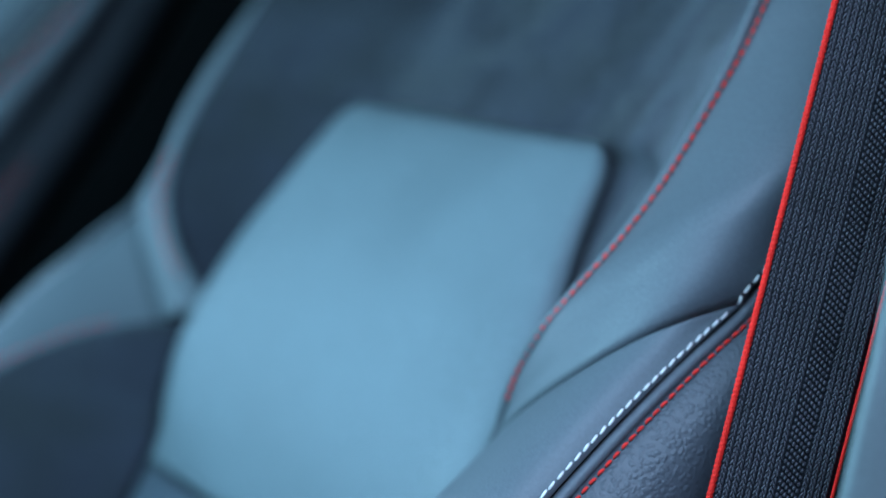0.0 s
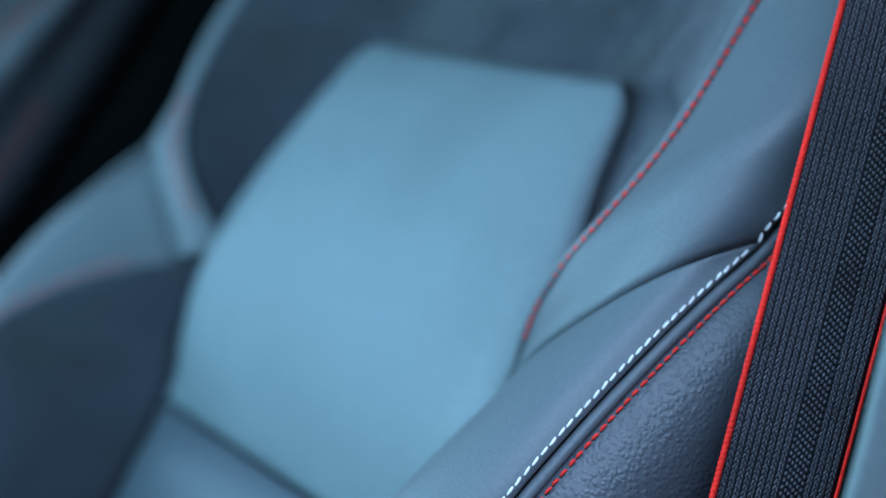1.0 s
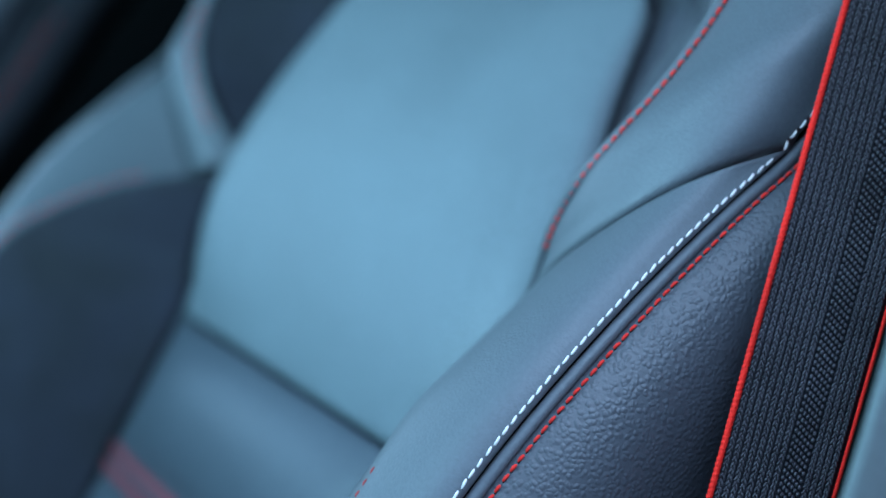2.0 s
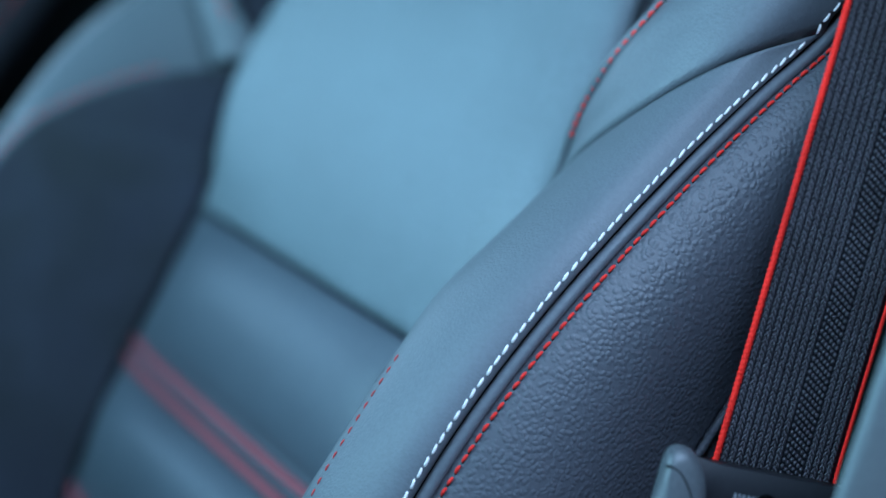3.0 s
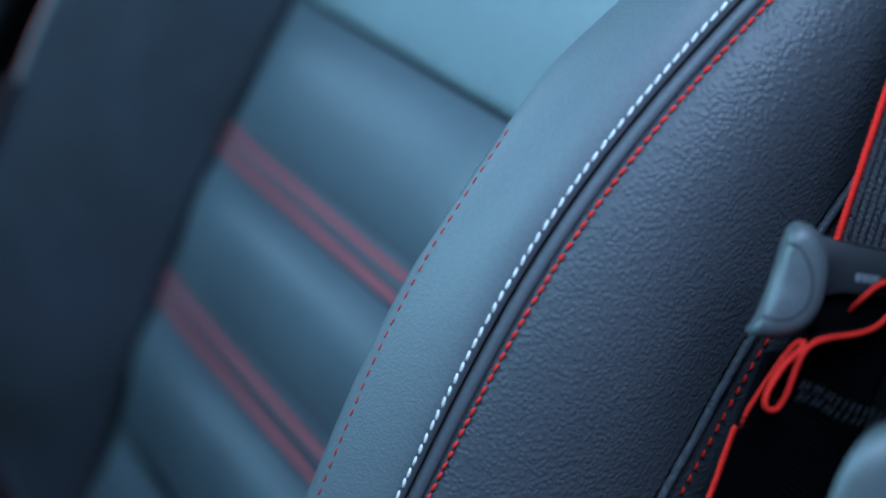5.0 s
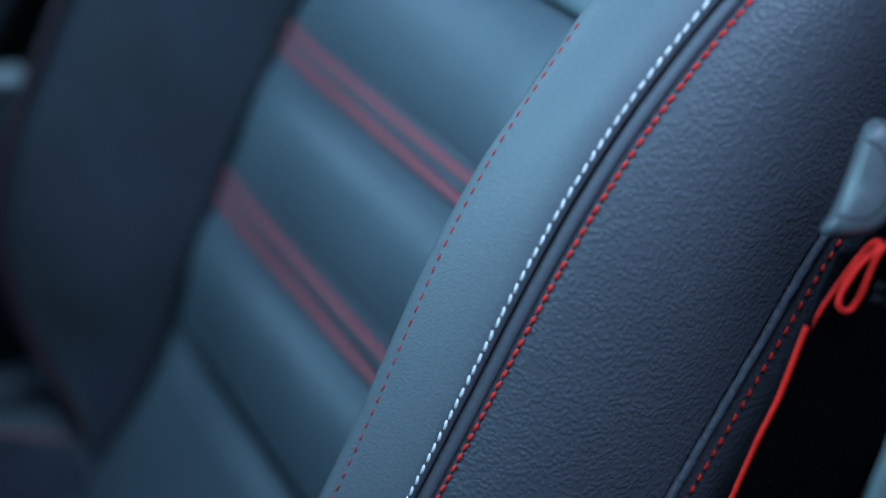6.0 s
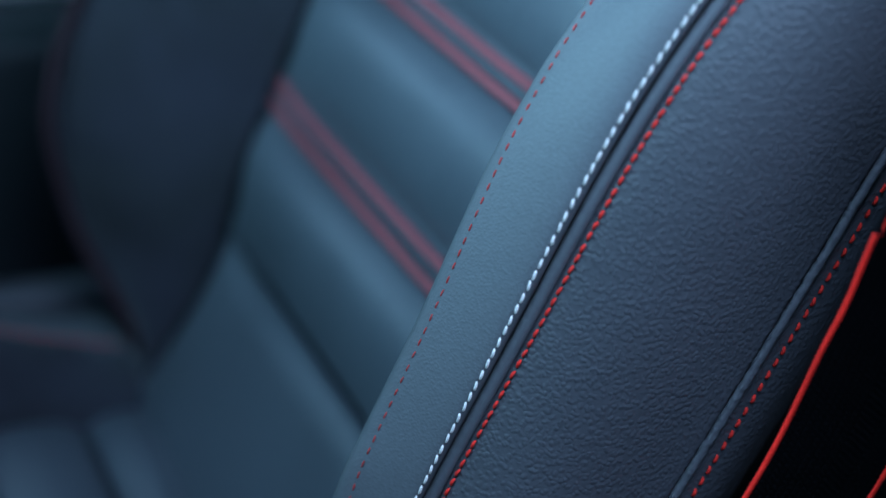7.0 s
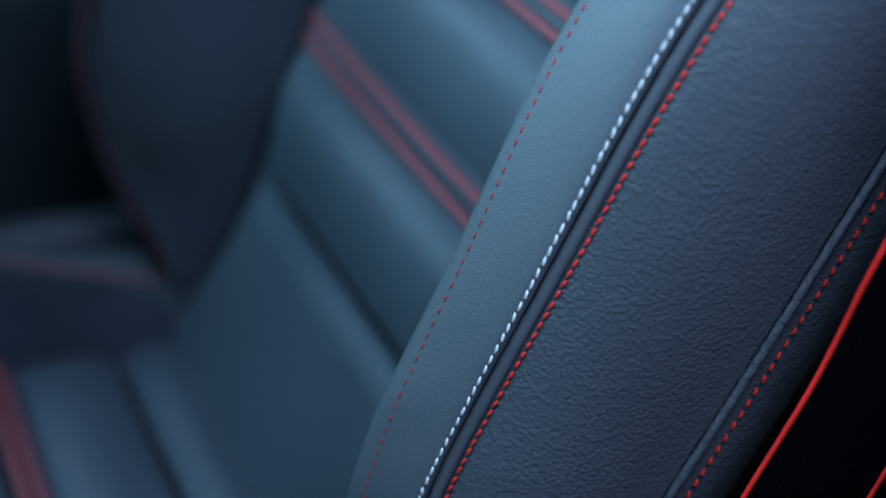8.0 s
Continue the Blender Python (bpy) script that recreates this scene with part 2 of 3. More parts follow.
MIRROR = np.array([-1.0, 1.0, 1.0])


# ---- the seat ----
PANEL_Y = [(0.36, 0.10), (0.40, 0.06), (0.46, 0.02), (0.5, 0.01), (0.6, -0.015), (0.67, -0.04), (0.77, -0.085), (0.85, -0.125), (0.99, -0.205), (1.2, -0.35), (1.3, -0.42)]
PANEL_EDGE = [(0.36, 0.17), (0.49, 0.165), (0.60, 0.148), (0.685, 0.14), (0.775, 0.135), (0.81, 0.155), (0.85, 0.172), (0.90, 0.166), (0.944, 0.15), (0.975, 0.14), (0.986, 0.134), (0.994, 0.12)]
# the seams of one side, from low to high
CREST = [(-0.165, 0.045, 0.375), (-0.192, 0.066, 0.43), (-0.217, 0.087, 0.475), (-0.229, 0.097, 0.515), (-0.2335, 0.1015, 0.553), (-0.2365, 0.0935, 0.592), (-0.237, 0.084, 0.617), (-0.238, 0.0635, 0.666), (-0.238, 0.0415, 0.722), (-0.238, 0.0240, 0.7575), (-0.2372, 0.0140, 0.7725), (-0.2348, 0.0010, 0.7889), (-0.2314, -0.0125, 0.8043), (-0.2285, -0.0215, 0.8139), (-0.219, -0.0425, 0.8301), (-0.2026, -0.078, 0.8454), (-0.1799, -0.1165, 0.857), (-0.175, -0.125, 0.859)]
CROWN_SEAM = [(-0.205, 0.018, 0.36), (-0.228, 0.056, 0.43), (-0.245, 0.08, 0.49), (-0.255, 0.0865, 0.535), (-0.2597, 0.0815, 0.57), (-0.2643, 0.0685, 0.61), (-0.269, 0.0537, 0.65), (-0.2734, 0.0389, 0.69), (-0.2771, 0.0235, 0.73), (-0.2802, 0.0052, 0.77), (-0.283, -0.019, 0.81), (-0.285, -0.0513, 0.85), (-0.2855, -0.0921, 0.89), (-0.2863, -0.1268, 0.92), (-0.287, -0.1545, 0.9415), (-0.2878, -0.1625, 0.9475)]
SEAM_ON = [(-0.2885, -0.1662, 0.9505), (-0.29, -0.1715, 0.9575), (-0.2915, -0.179, 0.9665), (-0.294, -0.195, 0.984), (-0.297, -0.215, 1.006), (-0.296, -0.245, 1.04), (-0.29, -0.305, 1.11), (-0.265, -0.39, 1.22)]
REAR_CORD = [(-0.25, -0.02, 0.38), (-0.282, 0.014, 0.46), (-0.296, 0.014, 0.53), (-0.30, -0.0045, 0.5767), (-0.30, -0.0277, 0.6208), (-0.30, -0.0518, 0.668), (-0.30, -0.0703, 0.7045), (-0.30, -0.0893, 0.7415), (-0.30, -0.120, 0.790), (-0.299, -0.165, 0.85), (-0.297, -0.205, 0.91), (-0.297, -0.25, 0.98), (-0.295, -0.31, 1.09), (-0.27, -0.38, 1.22)]
WING_EDGE = [(-0.175, -0.125, 0.859), (-0.182, -0.1235, 0.8714), (-0.1905, -0.1205, 0.8865), (-0.199, -0.1195, 0.901), (-0.2114, -0.1200, 0.9187), (-0.2235, -0.126, 0.937), (-0.2295, -0.1345, 0.951), (-0.235, -0.144, 0.967), (-0.239, -0.158, 0.9903), (-0.2425, -0.182, 1.035), (-0.2425, -0.197, 1.067), (-0.235, -0.24, 1.14), (-0.22, -0.312, 1.22)]


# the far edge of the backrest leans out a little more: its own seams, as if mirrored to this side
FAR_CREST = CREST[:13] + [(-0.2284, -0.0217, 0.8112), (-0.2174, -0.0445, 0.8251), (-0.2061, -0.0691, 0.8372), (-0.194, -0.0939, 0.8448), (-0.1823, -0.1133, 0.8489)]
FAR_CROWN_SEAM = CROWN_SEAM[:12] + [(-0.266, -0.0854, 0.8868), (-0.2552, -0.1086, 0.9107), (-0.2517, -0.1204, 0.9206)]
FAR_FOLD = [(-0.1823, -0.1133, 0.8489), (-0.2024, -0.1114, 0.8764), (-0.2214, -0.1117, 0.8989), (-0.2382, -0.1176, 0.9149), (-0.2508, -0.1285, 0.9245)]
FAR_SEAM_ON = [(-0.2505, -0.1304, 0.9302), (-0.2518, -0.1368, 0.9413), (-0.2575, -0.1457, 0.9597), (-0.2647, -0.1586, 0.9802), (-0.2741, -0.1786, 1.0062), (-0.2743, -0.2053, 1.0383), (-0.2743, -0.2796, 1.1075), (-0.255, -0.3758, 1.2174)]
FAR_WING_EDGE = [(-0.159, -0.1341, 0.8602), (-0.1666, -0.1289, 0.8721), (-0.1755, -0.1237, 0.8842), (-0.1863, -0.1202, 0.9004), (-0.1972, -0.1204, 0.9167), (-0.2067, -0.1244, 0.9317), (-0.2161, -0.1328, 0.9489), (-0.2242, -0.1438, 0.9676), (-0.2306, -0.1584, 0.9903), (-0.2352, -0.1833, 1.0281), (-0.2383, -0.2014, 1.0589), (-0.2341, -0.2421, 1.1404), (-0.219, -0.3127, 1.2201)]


def panel_face(z0, z1, rise, foot=0.022, head=0.022, nu=40, nv=36, tuck=0.016):
    """One padded section of the middle of the backrest: rounded in at its edges."""
    z = np.linspace(z0, z1, nv)
    s = np.linspace(-1, 1, nu)
    e = table(PANEL_EDGE, z)
    y = table(PANEL_Y, z)
    g = np.zeros((nu, nv, 3))
    g[..., 0] = s[:, None] * e[None]
    g[..., 2] = z[None]
    dx = (1 - abs(s[:, None])) * e[None]
    lift = rise * (1 - np.exp(-dx / tuck)) * ((1 - np.exp(-(z - z0) / foot)) * (1 - np.exp(-(z1 - z) / head)))[None] - 0.004
    g[..., 1] = y[None] + lift
    return g


def across(g, metres, from_end=False):
    """Lines that run along a patch at a given distance from its edge, with the normals there."""
    n = normals(g)
    out, up = [], []
    for j in range(g.shape[1]):
        c = g[::-1, j] if from_end else g[:, j]
        m = n[::-1, j] if from_end else n[:, j]
        s = np.r_[0, np.cumsum(np.linalg.norm(np.diff(c, axis=0), axis=1))]
        at = min(metres, s[-1] * 0.4)
        out.append([np.interp(at, s, c[:, k]) for k in range(3)])
        up.append([np.interp(at, s, m[:, k]) for k in range(3)])
    return np.array(out), np.array(up)


def half_backrest(seat, side, near):
    """The bolster, wing and side of one edge of the backrest; side: 1 for the door's, -1 mirrored."""
    flip = np.array([1.0, 1.0, 1.0]) if side > 0 else MIRROR
    way = np.array((-0.8, 0.6, 0.1)) * flip
    N = 140
    if side > 0:
        crest, seam, seam_on, wing_edge = spline(CREST, N), spline(CROWN_SEAM, N), np.array(SEAM_ON), WING_EDGE
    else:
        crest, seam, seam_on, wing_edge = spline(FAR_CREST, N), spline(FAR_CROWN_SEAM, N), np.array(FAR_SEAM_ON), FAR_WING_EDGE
    run = np.gradient(seam, axis=0)
    run /= np.linalg.norm(run, axis=1, keepdims=True)
    seam = seam - 0.0035 * np.cross(run, (1, 0, 0))
    # crown: soft leather from the crest over to the white seam
    fold_mid = [crest[-1], (-0.208, -0.114, 0.882), (-0.243, -0.111, 0.905), (-0.267, -0.120, 0.924), (-0.281, -0.136, 0.936), seam[-1]]
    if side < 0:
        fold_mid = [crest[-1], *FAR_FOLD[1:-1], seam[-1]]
    fold = spline(fold_mid, 30)
    low = np.linspace(crest[0], seam[0], 30)
    g = coons(low, np.linspace(crest[-1], seam[-1], 30), crest, seam)
    u, v = np.linspace(0, 1, 30)[:, None, None], np.linspace(0, 1, N)[None, :, None]
    n = toward(g, normals(g), (-0.8, 0.6, 0.1))
    g = g + n * (0.0034 if side > 0 else 0.0018) * (1 - np.exp(-u / 0.08)) * (1 - np.exp(-(1 - u) / 0.035)) * (1 - v**6)
    g = g + (fold - np.linspace(fold[0], fold[-1], 30))[:, None] * v**5.5
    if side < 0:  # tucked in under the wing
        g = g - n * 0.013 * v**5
    crown = g * flip
    crown_ob = part("bolster_crown", sheet(crown, 0.012, way), LEATHER, seat, "smooth dark leather bolster top")
    if side < 0:  # a dark red welt closes the far edge low down
        part("edge_welt", tube((crest[:84] + np.array([0.0, 0.002, 0.0])) * flip, 0.0042, 8), WELT, seat, "dark red welt along the bolster edge")
    # inner face: suede from the middle panel up to the crest
    zc = crest
    zf = zc[:, 2] - 0.012 * np.linspace(1, 0, N) ** 0.3
    e = np.minimum(table(PANEL_EDGE, np.clip(zf, 0.37, 0.99)), -zc[:, 0] - 0.001)
    y = np.minimum(table(PANEL_Y, np.clip(zf, 0.36, 1.2)), zc[:, 1] - 0.001)
    foot = np.stack([-e, y, zf], 1)
    h = np.linspace(0, 1, 24)[:, None, None]
    g = foot[None] * (1 - h) + zc[None] * h
    n = toward(g, normals(g), (0.8, 0.6, 0.1))
    g = g + n * 0.006 * np.sin(np.pi * h) * np.minimum(1, np.linspace(1, 0, N) * 5)[None, :, None] - n * 0.002
    inner = g * flip
    part("bolster_inner_face", sheet(inner, 0.012, (0.8, 0.6, 0.1) * flip), SUEDE, seat, "dark suede inner bolster face")
    # side: pebbled leather from the seam back to the cord
    both = np.vstack([seam, spline(seam_on, 60)])
    both = spline(both[::6], N)
    cord = spline(REAR_CORD, N)
    u = np.linspace(0, 1, 40)[:, None, None]
    d = cord - both
    gap = np.interp(both[:, 2], (0.62, 0.88), (0.0052, 0.0074))[:, None]
    start = both + gap * d / np.linalg.norm(d, axis=1, keepdims=True)
    g = start[None] * (1 - u) + cord[None] * u
    n = toward(g, normals(g), (-1, 0, 0))
    g = g + n * 0.014 * np.sin(np.pi * u**0.8) - n * 0.002 * np.exp(-u * 40)
    sidep = g * flip
    side_ob = part("side_panel", sheet(sidep, 0.01, (-1, 0, 0) * flip), PEBBLED, seat, "pebbled dark leather side panel")
    # the rolled edge beside the seam
    mid = both + (start - both) * 0.56 + np.array([0.0014, -0.0011, -0.0008])
    part("rolled_edge", tube(mid * flip, 0.0027, 10), LEATHER, seat)
    # cord and strip behind it
    rng = np.random.RandomState(7)
    rough = spline(cord + np.array([-0.002, 0.0, 0.0]), 500) + rng.uniform(-0.00018, 0.00018, (500, 3))
    part("rear_cord", tube(rough * flip, 0.0019, 8), PEBBLED, seat, "wrinkled dark leather piping cord")
    strip_end = cord + np.array([0.006, -0.034, -0.012])
    u = np.linspace(0, 1, 16)[:, None, None]
    g = (cord + np.array([0.0, -0.003, -0.001]))[None] * (1 - u) + strip_end[None] * u
    n = toward(g, normals(g), (-1, 0, 0))
    g = g + n * 0.003 * np.sin(np.pi * u)
    strip = g * flip
    strip_ob = part("rear_strip", sheet(strip, 0.008, (-1, 0, 0) * flip), PEBBLED, seat)
    # wing: leather over the shoulder, its folded lower edge lies on the crown
    on = np.vstack([seam[-1:], spline(seam_on, N - 1)])
    edge = spline(wing_edge, N)
    top = np.linspace(edge[-1], on[-1], 30)
    g = coons(fold, top, edge, on)
    u, v = np.linspace(0, 1, 30)[:, None, None], np.linspace(0, 1, N)[None, :, None]
    n = toward(g, normals(g), (-0.8, 0.6, 0.1))
    g = g + n * (0.0016 * u * (1 - np.exp(-v * 90)) + 0.001 * np.sin(np.pi * u**0.6))
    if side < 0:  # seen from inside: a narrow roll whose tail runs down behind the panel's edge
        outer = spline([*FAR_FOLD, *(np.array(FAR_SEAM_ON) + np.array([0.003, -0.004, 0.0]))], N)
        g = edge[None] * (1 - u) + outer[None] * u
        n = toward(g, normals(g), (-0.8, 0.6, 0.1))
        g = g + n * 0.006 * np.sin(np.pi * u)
    wing = g * flip
    wing_ob = part("shoulder_wing", sheet(wing, 0.009, way), LEATHER, seat, "smooth dark leather shoulder wing")
    part("wing_piping", tube((wing[0] + toward(wing, normals(wing), way)[0] * 0.0), 0.0028, 8), LEATHER, wing_ob)
    # threads
    stitch_w, stitch_r = MESH_WHITE, MESH_RED
    def orient(up, to):
        up = np.array(up)
        return up if (up @ np.array(to)).sum() > 0 else -up
    ln, up = across(crown, 0.0036, True)
    up = orient(up, way)
    sew(stitch_w, seam_places((ln + up * 0.0004)[6:], up[6:], pitch=0.005, slant=9), crown_ob, not near)
    ln, up = across(sidep, 0.0048)
    up = orient(up, (-1, 0, 0) * flip)
    if side > 0:
        sew(stitch_r, seam_places((ln + up * 0.0009)[5:110], up[5:110], pitch=0.0047, slant=-3), side_ob, not near)
        sew(MESH_HOLE, seam_places((ln + up * 0.0001)[5:110], up[5:110], pitch=0.0047, start=0.0), side_ob, True, "needle_punching")
    ln, up = across(strip, 0.0062)
    up = orient(up, (-1, 0, 0) * flip)
    sew(MESH_RED_PLUMP, seam_places((ln + up * 0.0005)[:90], up[:90], pitch=0.0055, slant=6), strip_ob, not near)
    ln, up = across(wing, 0.0060)
    up = orient(up, way)
    end = N if side > 0 else 36
    sew(stitch_r, seam_places((ln + up * 0.001)[8:end], up[8:end], pitch=0.0052), wing_ob, not near)
    if side > 0:
        sew(MESH_HOLE, seam_places((ln + up * 0.0001)[8:], up[8:], pitch=0.0052, start=0.0), wing_ob, True, "needle_punching")
    ln, up = across(crown, 0.0098)
    up = orient(up, way)
    top_end = 110 if side > 0 else 134
    sew(MESH_RED_FINE if side > 0 else MESH_RED, seam_places((ln + up * 0.0002)[:top_end], up[:top_end], pitch=0.0055), crown_ob, True)
    ln, up = across(wing, 0.0042, True)
    up = orient(up, way)
    if side > 0:
        sew(stitch_w, seam_places((ln + up * 0.0006)[0:60], up[0:60], slant=8), wing_ob, not near)
    return strip_end * flip


def car_seat(near=True):
    seat = thing("car_seat", "black leather and suede sports seat with red and white stitching", "car seat", group="front seats")
    # each section swells towards its top and dips in at its foot
    for z0, z1, name, material, rise, foot, head in (
            (0.7733, 0.994, "perforated_panel", PERFORATED, 0.021, 0.05, 0.026),
            (0.6945, 0.7716, "lumbar_panel", PANEL_LEATHER, 0.019, 0.03, 0.016),
            (0.603, 0.679, "ribbed_panel", PANEL_LEATHER, 0.03, 0.055, 0.009),
            (0.496, 0.583, "ribbed_panel", PANEL_LEATHER, 0.034, 0.065, 0.009),
            (0.37, 0.493, "base_panel", PANEL_LEATHER, 0.025, 0.055, 0.012)):
        part(name, sheet(panel_face(z0, z1, rise, foot, head), 0.02, (0, 1, 0.3)), material, seat, "pale perforated leather panel" if material is PERFORATED else "")
    for z0, z1 in ((0.676, 0.698), (0.579, 0.607)):
        part("stripe_base", sheet(panel_face(z0, z1, 0.006, nu=30, nv=10), 0.012, (0, 1, 0.3)), PANEL_LEATHER, seat)
    for z in (0.6922, 0.6818, 0.5995, 0.5865):
        e, y = float(table(PANEL_EDGE, z)), float(table(PANEL_Y, z))
        xs = np.linspace(-e, e, 24)
        line = np.stack([xs, np.full(24, y + 0.0005) - 0.004 * (abs(xs) / e) ** 6, np.full(24, z)], 1)
        part("red_stripe", tube(line, 0.0029, 8), RED_PIPE, seat, "red piped stripe")
    # suede behind and above the middle panel, up into the wings
    z = np.linspace(0.80, 1.22, 70)
    edge, far_edge = spline(WING_EDGE, 400), spline(FAR_WING_EDGE, 400)
    wx, wy = np.interp(z, edge[:, 2], -edge[:, 0]), np.interp(z, edge[:, 2], edge[:, 1])
    fx, fy = np.interp(z, far_edge[:, 2], -far_edge[:, 0]), np.interp(z, far_edge[:, 2], far_edge[:, 1])
    e = np.where(z < 0.99, table(PANEL_EDGE, np.clip(z, 0.4, 0.994)), 0.105)
    e = np.minimum(e, np.minimum(wx, fx) - 0.012)
    py = table(PANEL_Y, z) - 0.013
    s = np.linspace(-1, 1, 81)[:, None]
    wide = np.where(s < 0, wx[None], fx[None])
    x = s * wide
    k = np.clip((abs(x) - e[None]) / (wide - e[None]), 0, 1)
    g = np.zeros((81, 70, 3))
    g[..., 0], g[..., 2] = x, z[None]
    g[..., 1] = py[None] + (np.where(s < 0, wy[None], fy[None]) - py[None]) * (k**1.4)
    part("upper_suede", sheet(g, 0.012, (0, 1, 0.2)), SUEDE, seat, "dark suede upper backrest")
    a = half_backrest(seat, 1, near)
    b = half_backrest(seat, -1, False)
    # shell at the back
    u = np.linspace(0, 1, 30)[:, None, None]
    g = a[None] * (1 - u) + b[None] * u
    g = g + np.array([0, -1, -0.2]) * 0.09 * np.sin(np.pi * u) ** 0.6
    part("back_shell", sheet(g, 0.006, (0, -1, 0)), BLACK_PLASTIC, seat)
    # headrest over the shoulders
    part("headrest", block(-0.15, 0.15, -0.50, -0.38, 1.24, 1.42, 0.045, 5), SUEDE, seat)
    cap = np.linspace(0, 1, 12)[:, None, None]
    top_f, top_b = g[:, -1], np.stack([np.linspace(-0.21, 0.21, 30), np.full(30, -0.32), np.full(30, 1.22)], 1)
    c = top_f[None] * (1 - cap) + top_b[None] * cap
    c = c + np.array([0, 0, 0.03]) * np.sin(np.pi * cap)
    part("top_cap", sheet(c, 0.01, (0, 0, 1)), SUEDE, seat)
    return seat


MESH_WHITE = stitch_mesh(WHITE, 0.0041, 0.0006)
MESH_RED = stitch_mesh(RED, 0.0037, 0.00072)
MESH_TACK = stitch_mesh(WEB, 0.0042, 0.0004)
MESH_RED_PLUMP = stitch_mesh(RED, 0.0037, 0.00078)
# solid black bead that stands for the shade in a needle hole
MESH_HOLE = stitch_mesh(BLACK_PLASTIC, 0.0016, 0.0005)
MESH_RED_FINE = stitch_mesh(RED_DULL, 0.0031, 0.00036)


def cushion(seat):
    """The sitting part, with its own bolsters."""
    def face(x0, x1, y0, y1, f, nu=40, nv=60):
        g = np.zeros((nu, nv, 3))
        g[..., 0] = np.linspace(x0, x1, nu)[:, None]
        g[..., 1] = np.linspace(y0, y1, nv)[None]
        g[..., 2] = f(g[..., 0], g[..., 1])
        return g
    base = lambda x, y: 0.385 + 0.05 * np.clip((y - 0.1) / 0.45, 0, 1) ** 1.5 + 0 * x
    for y0, y1 in ((0.062, 0.108), (0.111, 0.178), (0.197, 0.33), (0.349, 0.57)):
        pad = lambda x, y: base(x, y) + 0.012 * (1 - np.exp(-(0.15 - abs(x)) / 0.012)) * (1 - np.exp(-np.minimum(y - y0, y1 - y) / 0.012))
        part("cushion_panel", sheet(face(-0.148, 0.148, y0, y1, pad), 0.03, (0, 0, 1)), PANEL_LEATHER, seat)
    for y in (0.183, 0.192, 0.335, 0.344):
        part("red_stripe", tube([(x, y, float(base(0, y)) + 0.006) for x in np.linspace(-0.15, 0.15, 20)], 0.004, 8), RED_PIPE, seat)
    for sgn in (1, -1):
        def roll(x, y):
            k = (abs(x) - 0.135) / 0.12
            return base(x, y) + 0.075 * np.sin(np.clip(k, 0, 1.2) * 2.6) * (0.1 + 0.9 * np.clip((y - 0.03) / 0.22, 0, 1))
        a, b = (0.135, 0.195), (0.195, 0.285)
        part("cushion_bolster", sheet(face(sgn * a[0], sgn * a[1], 0.06, 0.57, roll), 0.03, (0, 0, 1)), SUEDE, seat)
        part("cushion_edge", sheet(face(sgn * b[0], sgn * b[1], 0.06, 0.57, roll), 0.03, (0, 0, 1)), LEATHER, seat)
        ys = np.linspace(0.07, 0.56, 60)
        ln = np.stack([np.full(60, sgn * 0.196), ys, roll(np.full(60, 0.196), ys) + 0.0005], 1)
        sew(MESH_RED, seam_places(ln, np.tile((0, 0, 1), (60, 1))), seat, True)
        part("cushion_side", block(min(sgn * 0.27, sgn * 0.3), max(sgn * 0.27, sgn * 0.3), 0.05, 0.56, 0.26, 0.41, 0.012), PEBBLED, seat)
    part("seat_base", block(-0.26, 0.26, -0.02, 0.54, 0.26, 0.37, 0.02), BLACK_PLASTIC, seat)
    for x in (-0.2, 0.2):
        part("rail", block(x - 0.02, x + 0.02, -0.05, 0.5, 0.2, 0.262, 0.004), METAL, seat)


seat = car_seat()
cushion(seat)


# ---- belt ----
def ribbon(left, right, thick=0.0012, count=12):
    """The flat core of the webbing between two edge lines."""
    u = np.linspace(0, 1, count)[:, None, None]
    return sheet(left[None] * (1 - u) + right[None] * u, thick, (-1, 0.5, 0))


